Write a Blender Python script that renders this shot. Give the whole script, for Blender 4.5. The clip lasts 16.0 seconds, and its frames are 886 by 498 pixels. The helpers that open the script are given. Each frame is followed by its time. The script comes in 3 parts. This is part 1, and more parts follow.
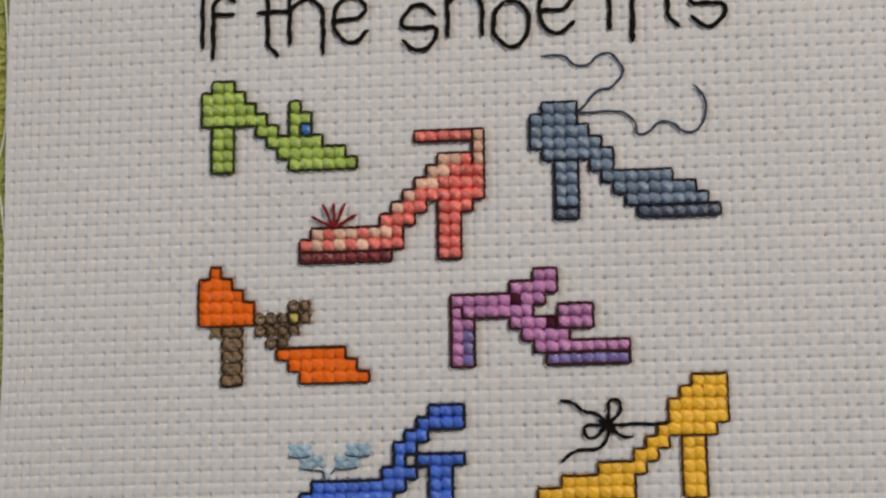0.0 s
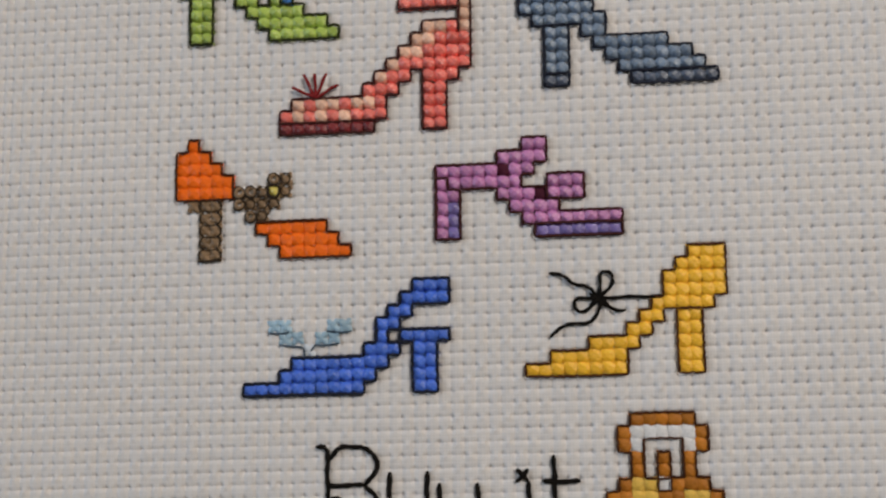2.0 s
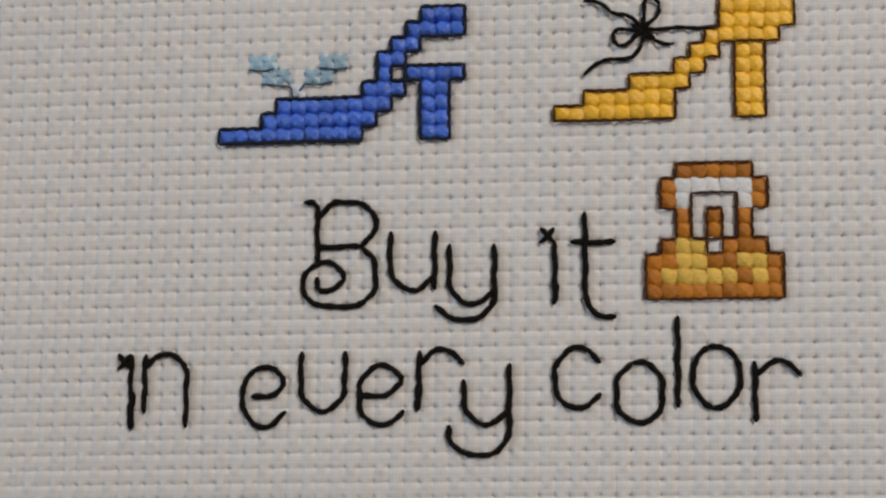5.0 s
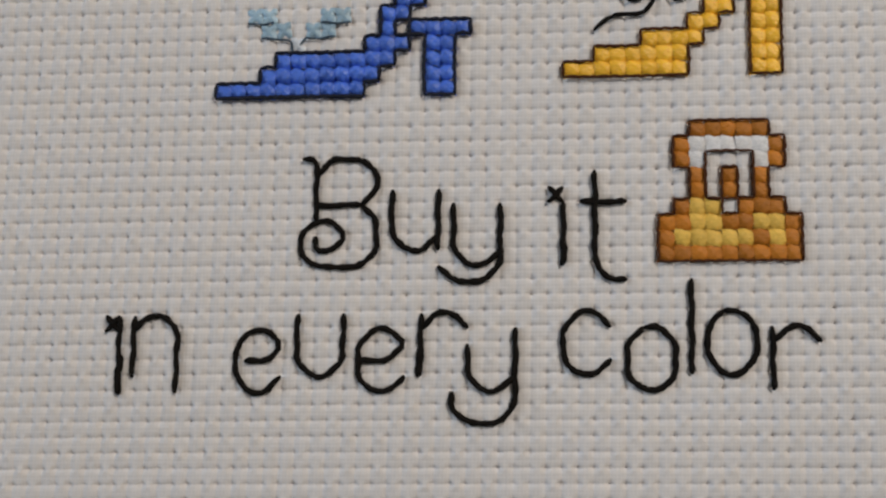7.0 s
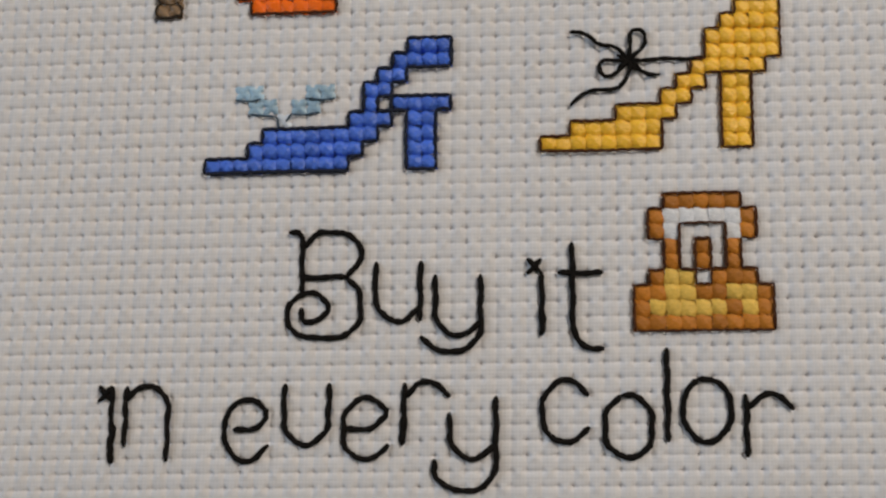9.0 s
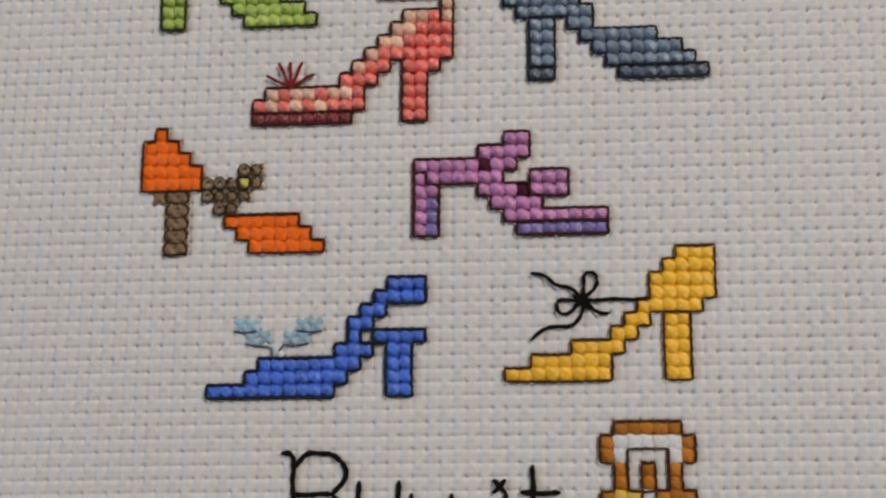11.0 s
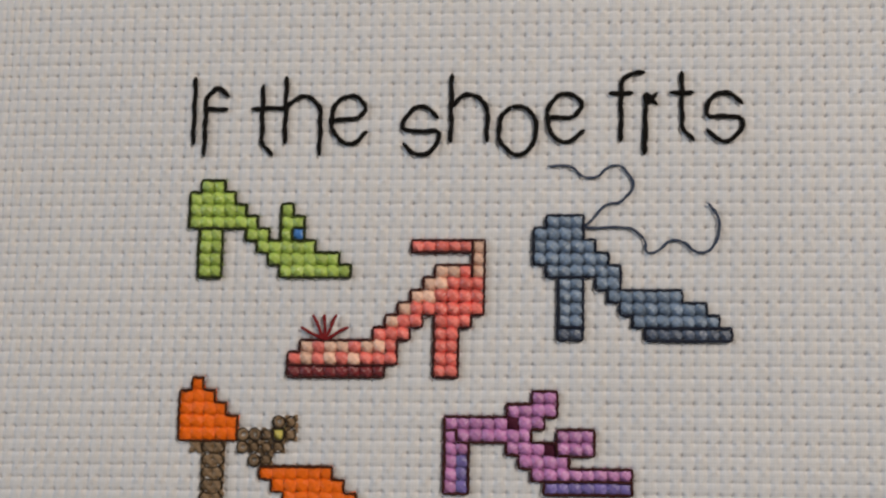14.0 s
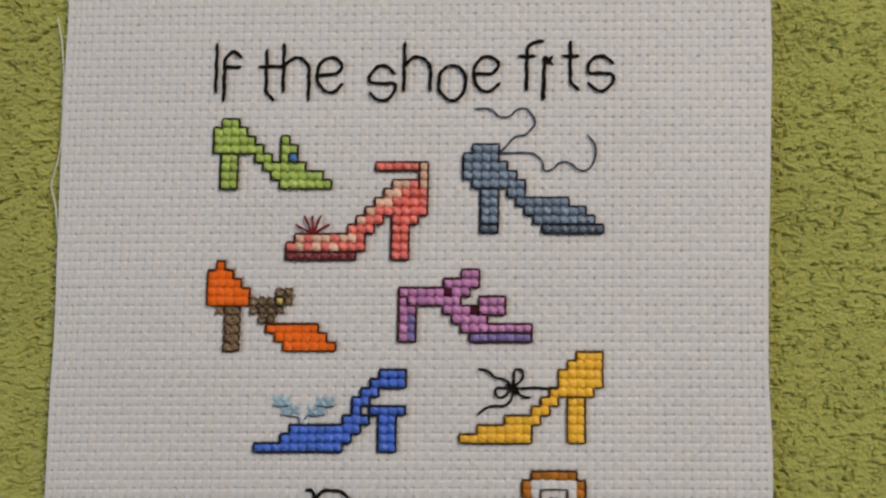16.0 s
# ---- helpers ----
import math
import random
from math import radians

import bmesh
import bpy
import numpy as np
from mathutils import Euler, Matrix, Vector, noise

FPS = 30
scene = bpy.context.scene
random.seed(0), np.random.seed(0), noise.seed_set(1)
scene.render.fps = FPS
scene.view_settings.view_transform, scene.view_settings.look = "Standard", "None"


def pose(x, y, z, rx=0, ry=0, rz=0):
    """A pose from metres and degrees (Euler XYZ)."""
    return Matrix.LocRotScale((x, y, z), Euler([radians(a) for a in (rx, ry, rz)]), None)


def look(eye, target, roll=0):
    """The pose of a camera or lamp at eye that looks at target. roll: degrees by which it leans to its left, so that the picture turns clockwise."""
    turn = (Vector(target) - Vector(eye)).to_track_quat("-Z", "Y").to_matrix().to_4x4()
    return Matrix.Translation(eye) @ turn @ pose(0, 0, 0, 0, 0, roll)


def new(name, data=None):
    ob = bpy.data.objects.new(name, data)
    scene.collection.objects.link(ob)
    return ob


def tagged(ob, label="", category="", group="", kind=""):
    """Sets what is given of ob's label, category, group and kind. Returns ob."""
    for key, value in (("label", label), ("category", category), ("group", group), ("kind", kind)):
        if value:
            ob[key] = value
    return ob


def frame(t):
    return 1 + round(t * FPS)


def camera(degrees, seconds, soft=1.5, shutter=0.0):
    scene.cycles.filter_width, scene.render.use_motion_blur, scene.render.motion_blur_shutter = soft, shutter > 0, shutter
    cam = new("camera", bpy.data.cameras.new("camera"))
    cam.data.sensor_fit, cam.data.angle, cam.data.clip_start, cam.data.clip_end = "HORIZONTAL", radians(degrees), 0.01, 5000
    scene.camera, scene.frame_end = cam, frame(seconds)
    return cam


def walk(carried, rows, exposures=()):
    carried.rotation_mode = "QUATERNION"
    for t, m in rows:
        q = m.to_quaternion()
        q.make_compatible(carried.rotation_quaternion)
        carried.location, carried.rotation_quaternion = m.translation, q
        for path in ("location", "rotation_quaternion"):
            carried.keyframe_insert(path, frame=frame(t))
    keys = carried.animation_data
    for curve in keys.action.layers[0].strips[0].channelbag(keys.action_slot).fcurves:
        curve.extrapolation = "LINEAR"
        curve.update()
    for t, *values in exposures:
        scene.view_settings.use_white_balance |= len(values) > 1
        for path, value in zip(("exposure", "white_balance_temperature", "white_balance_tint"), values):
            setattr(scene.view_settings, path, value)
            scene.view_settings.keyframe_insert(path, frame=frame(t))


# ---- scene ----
CELL = 0.0254 / 14  # one square of 14-count evenweave cloth
cam = camera(58.0, 16.0, soft=2.35)
# seconds; the camera's place in squares; its turn in degrees (0, 0, 0 looks straight down)
PATH = [
    (0.0, 15.58, -15.70, 68.02, 4.52, 2.72, -0.83),
    (0.5, 16.27, -18.02, 67.46, 4.68, 3.33, -0.97),
    (1.0, 17.11, -20.64, 66.67, 4.74, 3.79, -0.97),
    (1.5, 17.86, -23.38, 65.74, 4.68, 4.07, -0.92),
    (2.0, 18.23, -26.20, 64.42, 4.52, 4.22, -0.77),
    (2.5, 18.29, -29.06, 62.96, 4.20, 4.27, -0.70),
    (3.0, 18.12, -31.92, 61.36, 3.79, 4.21, -0.57),
    (3.5, 17.75, -34.58, 59.53, 3.37, 4.11, -0.39),
    (4.0, 17.32, -37.18, 57.68, 3.00, 4.08, -0.33),
    (4.5, 16.63, -39.68, 55.66, 2.63, 3.77, -0.02),
    (5.0, 15.70, -42.04, 53.76, 2.25, 3.30, 0.26),
    (7.5, 15.33, -46.54, 51.36, 4.52, 3.23, 0.82),
    (8.0, 15.65, -46.03, 51.74, 3.95, 3.25, 0.73),
    (10.3, 18.49, -33.08, 57.40, 6.33, 3.89, 0.04),
    (10.5, 18.70, -31.30, 58.48, 6.30, 3.81, 0.10),
    (11.0, 18.88, -28.15, 61.22, 6.43, 3.31, 0.20),
    (11.5, 18.62, -24.74, 62.92, 6.45, 2.97, 0.36),
    (12.0, 18.01, -20.52, 63.52, 6.22, 2.87, 0.53),
    (12.5, 17.51, -16.04, 64.09, 5.75, 2.86, 0.63),
    (13.0, 16.81, -11.75, 64.68, 5.46, 2.72, 0.73),
    (13.5, 16.25, -8.47, 65.04, 5.30, 2.66, 0.83),
    (14.0, 15.66, -6.48, 65.36, 5.12, 2.55, 1.05),
    (14.5, 15.71, -6.12, 67.92, 4.92, 2.30, 1.30),
    (15.0, 17.34, -8.15, 74.24, 4.53, 1.97, 1.25),
    (15.5, 19.71, -12.65, 83.52, 4.26, 1.60, 1.10),
    (16.0, 20.04, -16.30, 89.94, 4.16, 1.30, 0.94),
]
walk(cam, [(t, pose(x * CELL, y * CELL, z * CELL, rx, ry, rz)) for t, x, y, z, rx, ry, rz in PATH],
     exposures=[(0.0, 0.0), (16.0, 0.0)])

# ---- light: two unseen area lights, cool from one side and warm from the other ----
world = bpy.data.worlds.new("world")
scene.world = world
world.use_nodes = True
sky = world.node_tree.nodes.new("ShaderNodeTexSky")
sky.sky_type, sky.sun_disc, sky.sun_elevation, sky.sun_rotation = "NISHITA", False, radians(35), radians(200)
world.node_tree.links.new(sky.outputs[0], world.node_tree.nodes["Background"].inputs[0])
world.node_tree.nodes["Background"].inputs[1].default_value = 0.1


def area_lamp(name, where, target, size, size_y, watts, colour):
    data = bpy.data.lights.new(name, "AREA")
    data.shape, data.size, data.size_y, data.energy, data.color = "RECTANGLE", size, size_y, watts, colour
    ob = new(name, data)
    ob.matrix_world = look(where, target)
    return ob


# cool light added in front of the wall opening; no window is known
area_lamp("cool_area_light", (-1.42, 0.35, 0.75), (0.0, 0.0, 0.0), 1.1, 1.0, 9.4, (0.68, 0.85, 1.0))
# warm light assumed up and to the right, free in the room, no fixture
area_lamp("warm_area_light", (0.58, 0.50, 0.78), (0.03, 0.0, 0.0), 0.45, 0.45, 7.2, (1.0, 0.922, 0.795))


# ---- materials ----
def material(name, rough=0.6, sheen=0.0):
    m = bpy.data.materials.new(name)
    m.use_nodes = True
    b = m.node_tree.nodes["Principled BSDF"]
    b.inputs["Roughness"].default_value = rough
    b.inputs["Sheen Weight"].default_value = sheen
    return m, m.node_tree.nodes, m.node_tree.links, b


def noise_node(nodes, links, scale, detail=2.0, vector=None, rough=0.5):
    n = nodes.new("ShaderNodeTexNoise")
    n.inputs["Scale"].default_value, n.inputs["Detail"].default_value = scale, detail
    n.inputs["Roughness"].default_value = rough
    if vector is None:
        vector = nodes.new("ShaderNodeTexCoord").outputs["Object"]
    links.new(vector, n.inputs["Vector"])
    return n


def remap(nodes, links, value, low, high):
    n = nodes.new("ShaderNodeMapRange")
    n.inputs["To Min"].default_value, n.inputs["To Max"].default_value = low, high
    links.new(value, n.inputs["Value"])
    return n.outputs["Result"]


def bump(nodes, links, height, shader, strength, distance):
    n = nodes.new("ShaderNodeBump")
    n.inputs["Strength"].default_value, n.inputs["Distance"].default_value = strength, distance
    links.new(height, n.inputs["Height"])
    links.new(n.outputs["Normal"], shader.inputs["Normal"])


def shade(nodes, links, colour, factor, shader):
    n = nodes.new("ShaderNodeMix")
    n.data_type, n.blend_type = "RGBA", "MULTIPLY"
    n.inputs["Factor"].default_value = 1.0
    if isinstance(colour, tuple):
        n.inputs["A"].default_value = (*colour, 1)
    else:
        links.new(colour, n.inputs["A"])
    links.new(factor, n.inputs["B"])
    links.new(n.outputs["Result"], shader.inputs["Base Color"])


def floss(name, colour, rough=0.33, spread=0.18, gloss=0.85, sheen=0.03):
    """Stranded cotton: silky, each stitch a little lighter or darker, fine strands."""
    m, nodes, links, b = material(name, rough, sheen)
    b.inputs["Specular IOR Level"].default_value = gloss
    rand = nodes.new("ShaderNodeObjectInfo").outputs["Random"]
    coords = nodes.new("ShaderNodeTexCoord").outputs["Object"]
    spots = noise_node(nodes, links, 1400, 2, coords)
    mul = nodes.new("ShaderNodeMath")
    mul.operation = "MULTIPLY"
    links.new(remap(nodes, links, rand, 1 - spread, 1 + spread), mul.inputs[0])
    links.new(remap(nodes, links, spots.outputs["Fac"], 0.70, 1.30), mul.inputs[1])
    shade(nodes, links, colour, mul.outputs[0], b)
    stretch = nodes.new("ShaderNodeMapping")
    stretch.inputs["Rotation"].default_value = (0, 0, radians(45))
    stretch.inputs["Scale"].default_value = (0.40, 1.4, 1.0)
    links.new(coords, stretch.inputs["Vector"])
    strands = noise_node(nodes, links, 5200, 1, stretch.outputs["Vector"])
    bump(nodes, links, strands.outputs["Fac"], b, 0.45, 0.00025)
    return m


FLOSS = {
    "green": floss("green_floss", (0.42, 0.55, 0.10)),
    "bead": floss("blue_bead_floss", (0.06, 0.22, 0.60)),
    "pink": floss("coral_floss", (0.90, 0.185, 0.15)),
    "peach": floss("peach_floss", (0.90, 0.54, 0.40)),
    "wine": floss("wine_floss", (0.22, 0.025, 0.03), 0.3, 0.15, 0.7),
    "slate": floss("slate_blue_floss", (0.215, 0.275, 0.38)),
    "ink": floss("dark_slate_floss", (0.085, 0.105, 0.16)),
    "orange": floss("orange_floss", (1.0, 0.16, 0.001), 0.42, 0.05, 0.42, 0.0),
    "brown": floss("brown_floss", (0.235, 0.145, 0.078), 0.4, 0.2, 0.4),
    "lemon": floss("lemon_floss", (0.72, 0.58, 0.13)),
    "violet": floss("violet_floss", (0.57, 0.22, 0.48)),
    "purple": floss("purple_floss", (0.21, 0.15, 0.43)),
    "plum": floss("plum_floss", (0.07, 0.010, 0.026), 0.7, 0.1, 0.15, 0.0),
    "blue": floss("royal_blue_floss", (0.065, 0.165, 0.70), 0.36, 0.15, 0.6),
    "gold": floss("gold_floss", (1.0, 0.53, 0.03), 0.38, 0.08, 0.6, 0.0),
    "tan": floss("tan_floss", (0.49, 0.165, 0.012), 0.5, 0.22, 0.35, 0.0),
    "straw": floss("straw_floss", (0.78, 0.48, 0.085), 0.5, 0.1, 0.35, 0.0),
    "white": floss("white_floss", (0.78, 0.76, 0.78), 0.8, 0.03, 0.2),
    "sky": floss("pale_blue_floss", (0.34, 0.49, 0.62)),
    "haze": floss("pale_lilac_floss", (0.58, 0.62, 0.70)),
}
LINE = {
    "black": floss("black_line_floss", (0.008, 0.006, 0.005), 0.75, 0.1, 0.10, 0.0),
    "moss": floss("dark_moss_line_floss", (0.030, 0.036, 0.010), 0.7, 0.1, 0.18, 0.0),
    "maroon": floss("maroon_line_floss", (0.055, 0.014, 0.012), 0.7, 0.1, 0.18, 0.0),
    "umber": floss("umber_line_floss", (0.07, 0.022, 0.007), 0.7, 0.1, 0.18, 0.0),
    "bark": floss("bark_brown_line_floss", (0.035, 0.022, 0.013), 0.7, 0.1, 0.18, 0.0),
    "navy": floss("navy_line_floss", (0.014, 0.016, 0.03), 0.7, 0.1, 0.18, 0.0),
    "steel": floss("steel_lace_floss", (0.055, 0.07, 0.115), 0.7, 0.1, 0.18, 0.0),
    "scarlet": floss("scarlet_line_floss", (0.22, 0.014, 0.016), 0.7, 0.1, 0.18, 0.0),
    "mist": floss("mist_blue_line_floss", (0.06, 0.09, 0.13), 0.7, 0.1, 0.18, 0.0),
}


def cloth_material():
    m, nodes, links, b = material("white_evenweave_cotton", 0.85, 0.1)
    grid = nodes.new("ShaderNodeUVMap").outputs["UV"]
    blocks = noise_node(nodes, links, 1.6, 1, grid)
    stains = noise_node(nodes, links, 0.06, 3, grid)
    fibre = noise_node(nodes, links, 14, 3, grid)
    a, c = nodes.new("ShaderNodeMath"), nodes.new("ShaderNodeMath")
    a.operation = c.operation = "MULTIPLY"
    links.new(remap(nodes, links, blocks.outputs["Fac"], 0.90, 1.08), a.inputs[0])
    links.new(remap(nodes, links, stains.outputs["Fac"], 0.95, 1.05), a.inputs[1])
    links.new(a.outputs[0], c.inputs[0])
    links.new(remap(nodes, links, fibre.outputs["Fac"], 0.93, 1.07), c.inputs[1])
    tint = nodes.new("ShaderNodeMix")
    tint.data_type = "RGBA"
    tint.inputs["A"].default_value, tint.inputs["B"].default_value = (0.72, 0.70, 0.735, 1), (0.78, 0.722, 0.698, 1)
    links.new(noise_node(nodes, links, 0.45, 2, grid).outputs["Fac"], tint.inputs["Factor"])
    shade(nodes, links, tint.outputs["Result"], c.outputs[0], b)
    # four fine threads to a square, each way
    waves = []
    for axis in (0, 1):
        w = nodes.new("ShaderNodeTexWave")
        w.wave_type, w.bands_direction = "BANDS", "XY"[axis]
        w.inputs["Scale"].default_value, w.inputs["Distortion"].default_value = 4 * 0.3142, 0.6
        links.new(grid, w.inputs["Vector"])
        waves.append(w.outputs["Fac"])
    add = nodes.new("ShaderNodeMath")
    links.new(waves[0], add.inputs[0])
    links.new(waves[1], add.inputs[1])
    bump(nodes, links, add.outputs[0], b, 0.15, 0.00010)
    return m


def towel_material():
    m, nodes, links, b = material("olive_green_plush", 0.95, 0.35)
    b.inputs["Sheen Tint"].default_value = (0.75, 0.80, 0.35, 1)
    coords = nodes.new("ShaderNodeTexCoord").outputs["Object"]
    fine, broad = noise_node(nodes, links, 1500, 4, coords, 0.7), noise_node(nodes, links, 45, 3, coords)
    mul = nodes.new("ShaderNodeMath")
    mul.operation = "MULTIPLY"
    links.new(remap(nodes, links, fine.outputs["Fac"], 0.78, 1.22), mul.inputs[0])
    links.new(remap(nodes, links, broad.outputs["Fac"], 0.82, 1.18), mul.inputs[1])
    shade(nodes, links, (0.52, 0.51, 0.13), mul.outputs[0], b)
    bump(nodes, links, fine.outputs["Fac"], b, 0.8, 0.0010)
    return m


def plain_material(name, colour, scale, rough=0.8):
    m, nodes, links, b = material(name, rough)
    shade(nodes, links, colour, remap(nodes, links, noise_node(nodes, links, scale, 4).outputs["Fac"], 0.85, 1.15), b)
    return m


CLOTH, TOWEL = cloth_material(), towel_material()
THREAD = floss("white_loose_thread", (0.74, 0.72, 0.62), 0.6)
PLASTER = plain_material("pale_plaster", (0.62, 0.60, 0.56), 6)
WOOD = plain_material("brown_wood", (0.22, 0.13, 0.07), 25, 0.45)

# ---- the plan of the cloth: column and row of a hole in the weave, slightly pulled out of true ----
PULL_X = [0.152, -0.061, 0.22, -0.324, 0.057, -0.009, 0.125, -0.139]
PULL_Y = [-0.03, -0.111, 0.21, -0.001, -0.097, 0.011, 0.09, -0.041, 0.417]
TALL = 1.0156


def pulled(c, r):
    u, v = (c - 13) / 25, (20 - r) / 32
    terms = (u * u, u * v, v * v, u * u * u, v * v * v, u * u * v, u * v * v, v * v * v * v)
    x = c + sum(k * q for k, q in zip(PULL_X, terms))
    y = -r + sum(k * q for k, q in zip(PULL_Y, terms)) + PULL_Y[8] * u
    return x * CELL, y * TALL * CELL


def spot(c, r, h=0.0):
    """The place over a hole of the weave, h squares above the cloth's face."""
    x, y = pulled(c, r)
    return Vector((x, y, h * CELL))


def part(name, bm, mat, parent=None, label=""):
    data = bpy.data.meshes.new(name)
    if parent is not None:
        base = parent.parent if parent.parent is not None else parent
        bmesh.ops.translate(bm, verts=bm.verts, vec=-base.matrix_basis.translation)
    bm.to_mesh(data)
    bm.free()
    for f in data.polygons:
        f.use_smooth = True
    data.materials.append(mat)
    ob = new(name, data)
    ob.parent = parent
    return tagged(ob, label)


def lattice(seed):
    return np.random.RandomState(seed).rand(128, 128)


def value_noise(x, y, seed):
    t = lattice(seed)
    i, j = np.floor(x).astype(int), np.floor(y).astype(int)
    fx, fy = x - i, y - j
    fx, fy = fx * fx * (3 - 2 * fx), fy * fy * (3 - 2 * fy)
    i, j, i1, j1 = i % 128, j % 128, (i + 1) % 128, (j + 1) % 128
    return (t[i, j] * (1 - fx) + t[i1, j] * fx) * (1 - fy) + (t[i, j1] * (1 - fx) + t[i1, j1] * fx) * fy


def sheet(name, X, Y, Z, mat, U=None, V=None, bottom=None):
    """A sheet over a lattice of points; with bottom, a closed slab down to that height."""
    n, m = X.shape
    verts = np.stack([X, Y, Z], -1).reshape(-1, 3)
    k = np.arange(n * m).reshape(n, m)
    quads = [np.stack([k[:-1, :-1], k[1:, :-1], k[1:, 1:], k[:-1, 1:]], -1).reshape(-1, 4)]
    if bottom is not None:
        rim = np.concatenate([k[:-1, 0], k[-1, :-1], k[:0:-1, -1], k[0, :0:-1]])
        low = verts[rim].copy()
        low[:, 2] = bottom
        base = len(verts) + np.arange(len(rim))
        verts = np.concatenate([verts, low])
        quads.append(np.stack([rim, base, np.roll(base, -1), np.roll(rim, -1)], -1)[:, ::-1])
    faces = np.concatenate(quads)
    data = bpy.data.meshes.new(name)
    data.vertices.add(len(verts))
    data.vertices.foreach_set("co", verts.astype(np.float32).ravel())
    data.loops.add(faces.size)
    data.loops.foreach_set("vertex_index", faces.astype(np.int32).ravel())
    data.polygons.add(len(faces))
    data.polygons.foreach_set("loop_start", np.arange(0, faces.size, 4, dtype=np.int32))
    data.update(calc_edges=True)
    data.polygons.foreach_set("use_smooth", np.ones(len(faces), dtype=bool))
    if U is not None:
        uv = np.zeros((len(verts), 2), dtype=np.float32)
        uv[:n * m, 0], uv[:n * m, 1] = U.ravel(), V.ravel()
        layer = data.uv_layers.new(name="UVMap")
        layer.data.foreach_set("uv", uv[faces.ravel()].ravel())
    data.validate()
    data.materials.append(mat)
    return new(name, data)


# ---- room ----
def block(name, lo, hi, mat, label="", category="", kind="structure"):
    bm = bmesh.new()
    bmesh.ops.create_cube(bm, size=1.0)
    size, mid = Vector(hi) - Vector(lo), (Vector(hi) + Vector(lo)) / 2
    for v in bm.verts:
        v.co = Vector(v.co[i] * size[i] + mid[i] for i in range(3))
    ob = part(name, bm, mat)
    for f in ob.data.polygons:
        f.use_smooth = False
    return tagged(ob, label, category, kind=kind)


# unseen surroundings added to close the scene; the west opening is assumed
block("floor", (-1.6, -1.6, -0.06), (1.6, 1.6, -0.0062), WOOD, "plain brown wooden surface under the towel", "floor")
block("ceiling", (-1.6, -1.6, 1.70), (1.6, 1.6, 1.76), PLASTER, "plain pale plaster ceiling", "ceiling")
block("wall_north", (-1.6, 1.5, -0.0062), (1.6, 1.6, 1.70), PLASTER, "plain pale plaster wall", "wall")
block("wall_south", (-1.6, -1.6, -0.0062), (1.6, -1.5, 1.70), PLASTER, "plain pale plaster wall", "wall")
block("wall_east", (1.5, -1.5, -0.0062), (1.6, 1.5, 1.70), PLASTER, "plain pale plaster wall", "wall")
block("wall_west_1", (-1.6, -1.5, -0.0062), (-1.5, 1.5, 0.20), PLASTER, "plain pale plaster wall below the opening", "wall")
block("wall_west_2", (-1.6, -1.5, 1.30), (-1.5, 1.5, 1.70), PLASTER, "plain pale plaster wall over the opening", "wall")
block("wall_west_3", (-1.6, -1.5, 0.20), (-1.5, -0.25, 1.30), PLASTER, "plain pale plaster wall beside the opening", "wall")
block("wall_west_4", (-1.6, 0.95, 0.20), (-1.5, 1.5, 1.30), PLASTER, "plain pale plaster wall beside the opening", "wall")


# ---- towel ----
def towel():
    left, right = -29 * CELL, 55.5 * CELL
    xs = np.concatenate([np.linspace(-0.27, left - 0.030, 60, endpoint=False), np.linspace(left - 0.030, left + 0.004, 250, endpoint=False),
                         np.linspace(left + 0.004, right - 0.004, 60, endpoint=False), np.linspace(right - 0.004, right + 0.036, 290, endpoint=False),
                         np.linspace(right + 0.036, 0.33, 60)])
    ys = np.concatenate([np.linspace(-0.26, -0.085, 120, endpoint=False), np.linspace(-0.085, 0.050, 1000, endpoint=False), np.linspace(0.050, 0.22, 120)])
    X, Y = np.meshgrid(xs, ys, indexing="ij")
    wx, wy = X * 1000, Y * 1000
    bend = value_noise(wx / 4, wy / 4, 3) * 0.9 + value_noise(wx / 1.2, wy / 1.2, 5) * 0.3
    # short creases where the pile parts, mostly across, at three sizes, each with a raised lip
    crease, lip = np.zeros_like(X), np.zeros_like(X)
    for size, seed, depth, cut in ((3.0, 11, 0.7, 0.58), (1.9, 17, 1.0, 0.56), (1.1, 23, 0.8, 0.54)):
        n = value_noise(wx / (size * 1.5) + bend, wy / (size * 0.75) + bend, seed)
        where = np.clip((value_noise(wx / (size * 0.8), wy / (size * 0.6), seed + 1) - cut) * 7, 0, 1)
        crease += depth * where * np.exp(-((n - 0.5) / 0.07) ** 2)
        lip += depth * where * np.exp(-((n - 0.64) / 0.08) ** 2)
    tuft = value_noise(wx / 1.0, wy / 0.6, 31) * 0.7 + value_noise(wx / 0.42, wy / 0.32, 37) * 0.45 + value_noise(wx / 0.25, wy / 0.22, 39) * 0.3
    Z = -0.0026 + 0.0004 * value_noise(wx / 14, wy / 11, 41) + 0.00055 * tuft - 0.0008 * np.clip(crease, 0, 1.3) + 0.00040 * np.clip(lip, 0, 1.2)
    inside = (X > left + 0.004) & (X < right - 0.004)
    Z = np.where(inside, np.minimum(Z, -0.0014), np.minimum(Z, -0.0011))
    ob = sheet("towel", X, Y, Z, TOWEL, bottom=-0.0060)
    return tagged(ob, "olive green plush towel with creased pile, spread under the cloth", "towel")


towel()

# ---- threads ----
rng = random.Random(7)


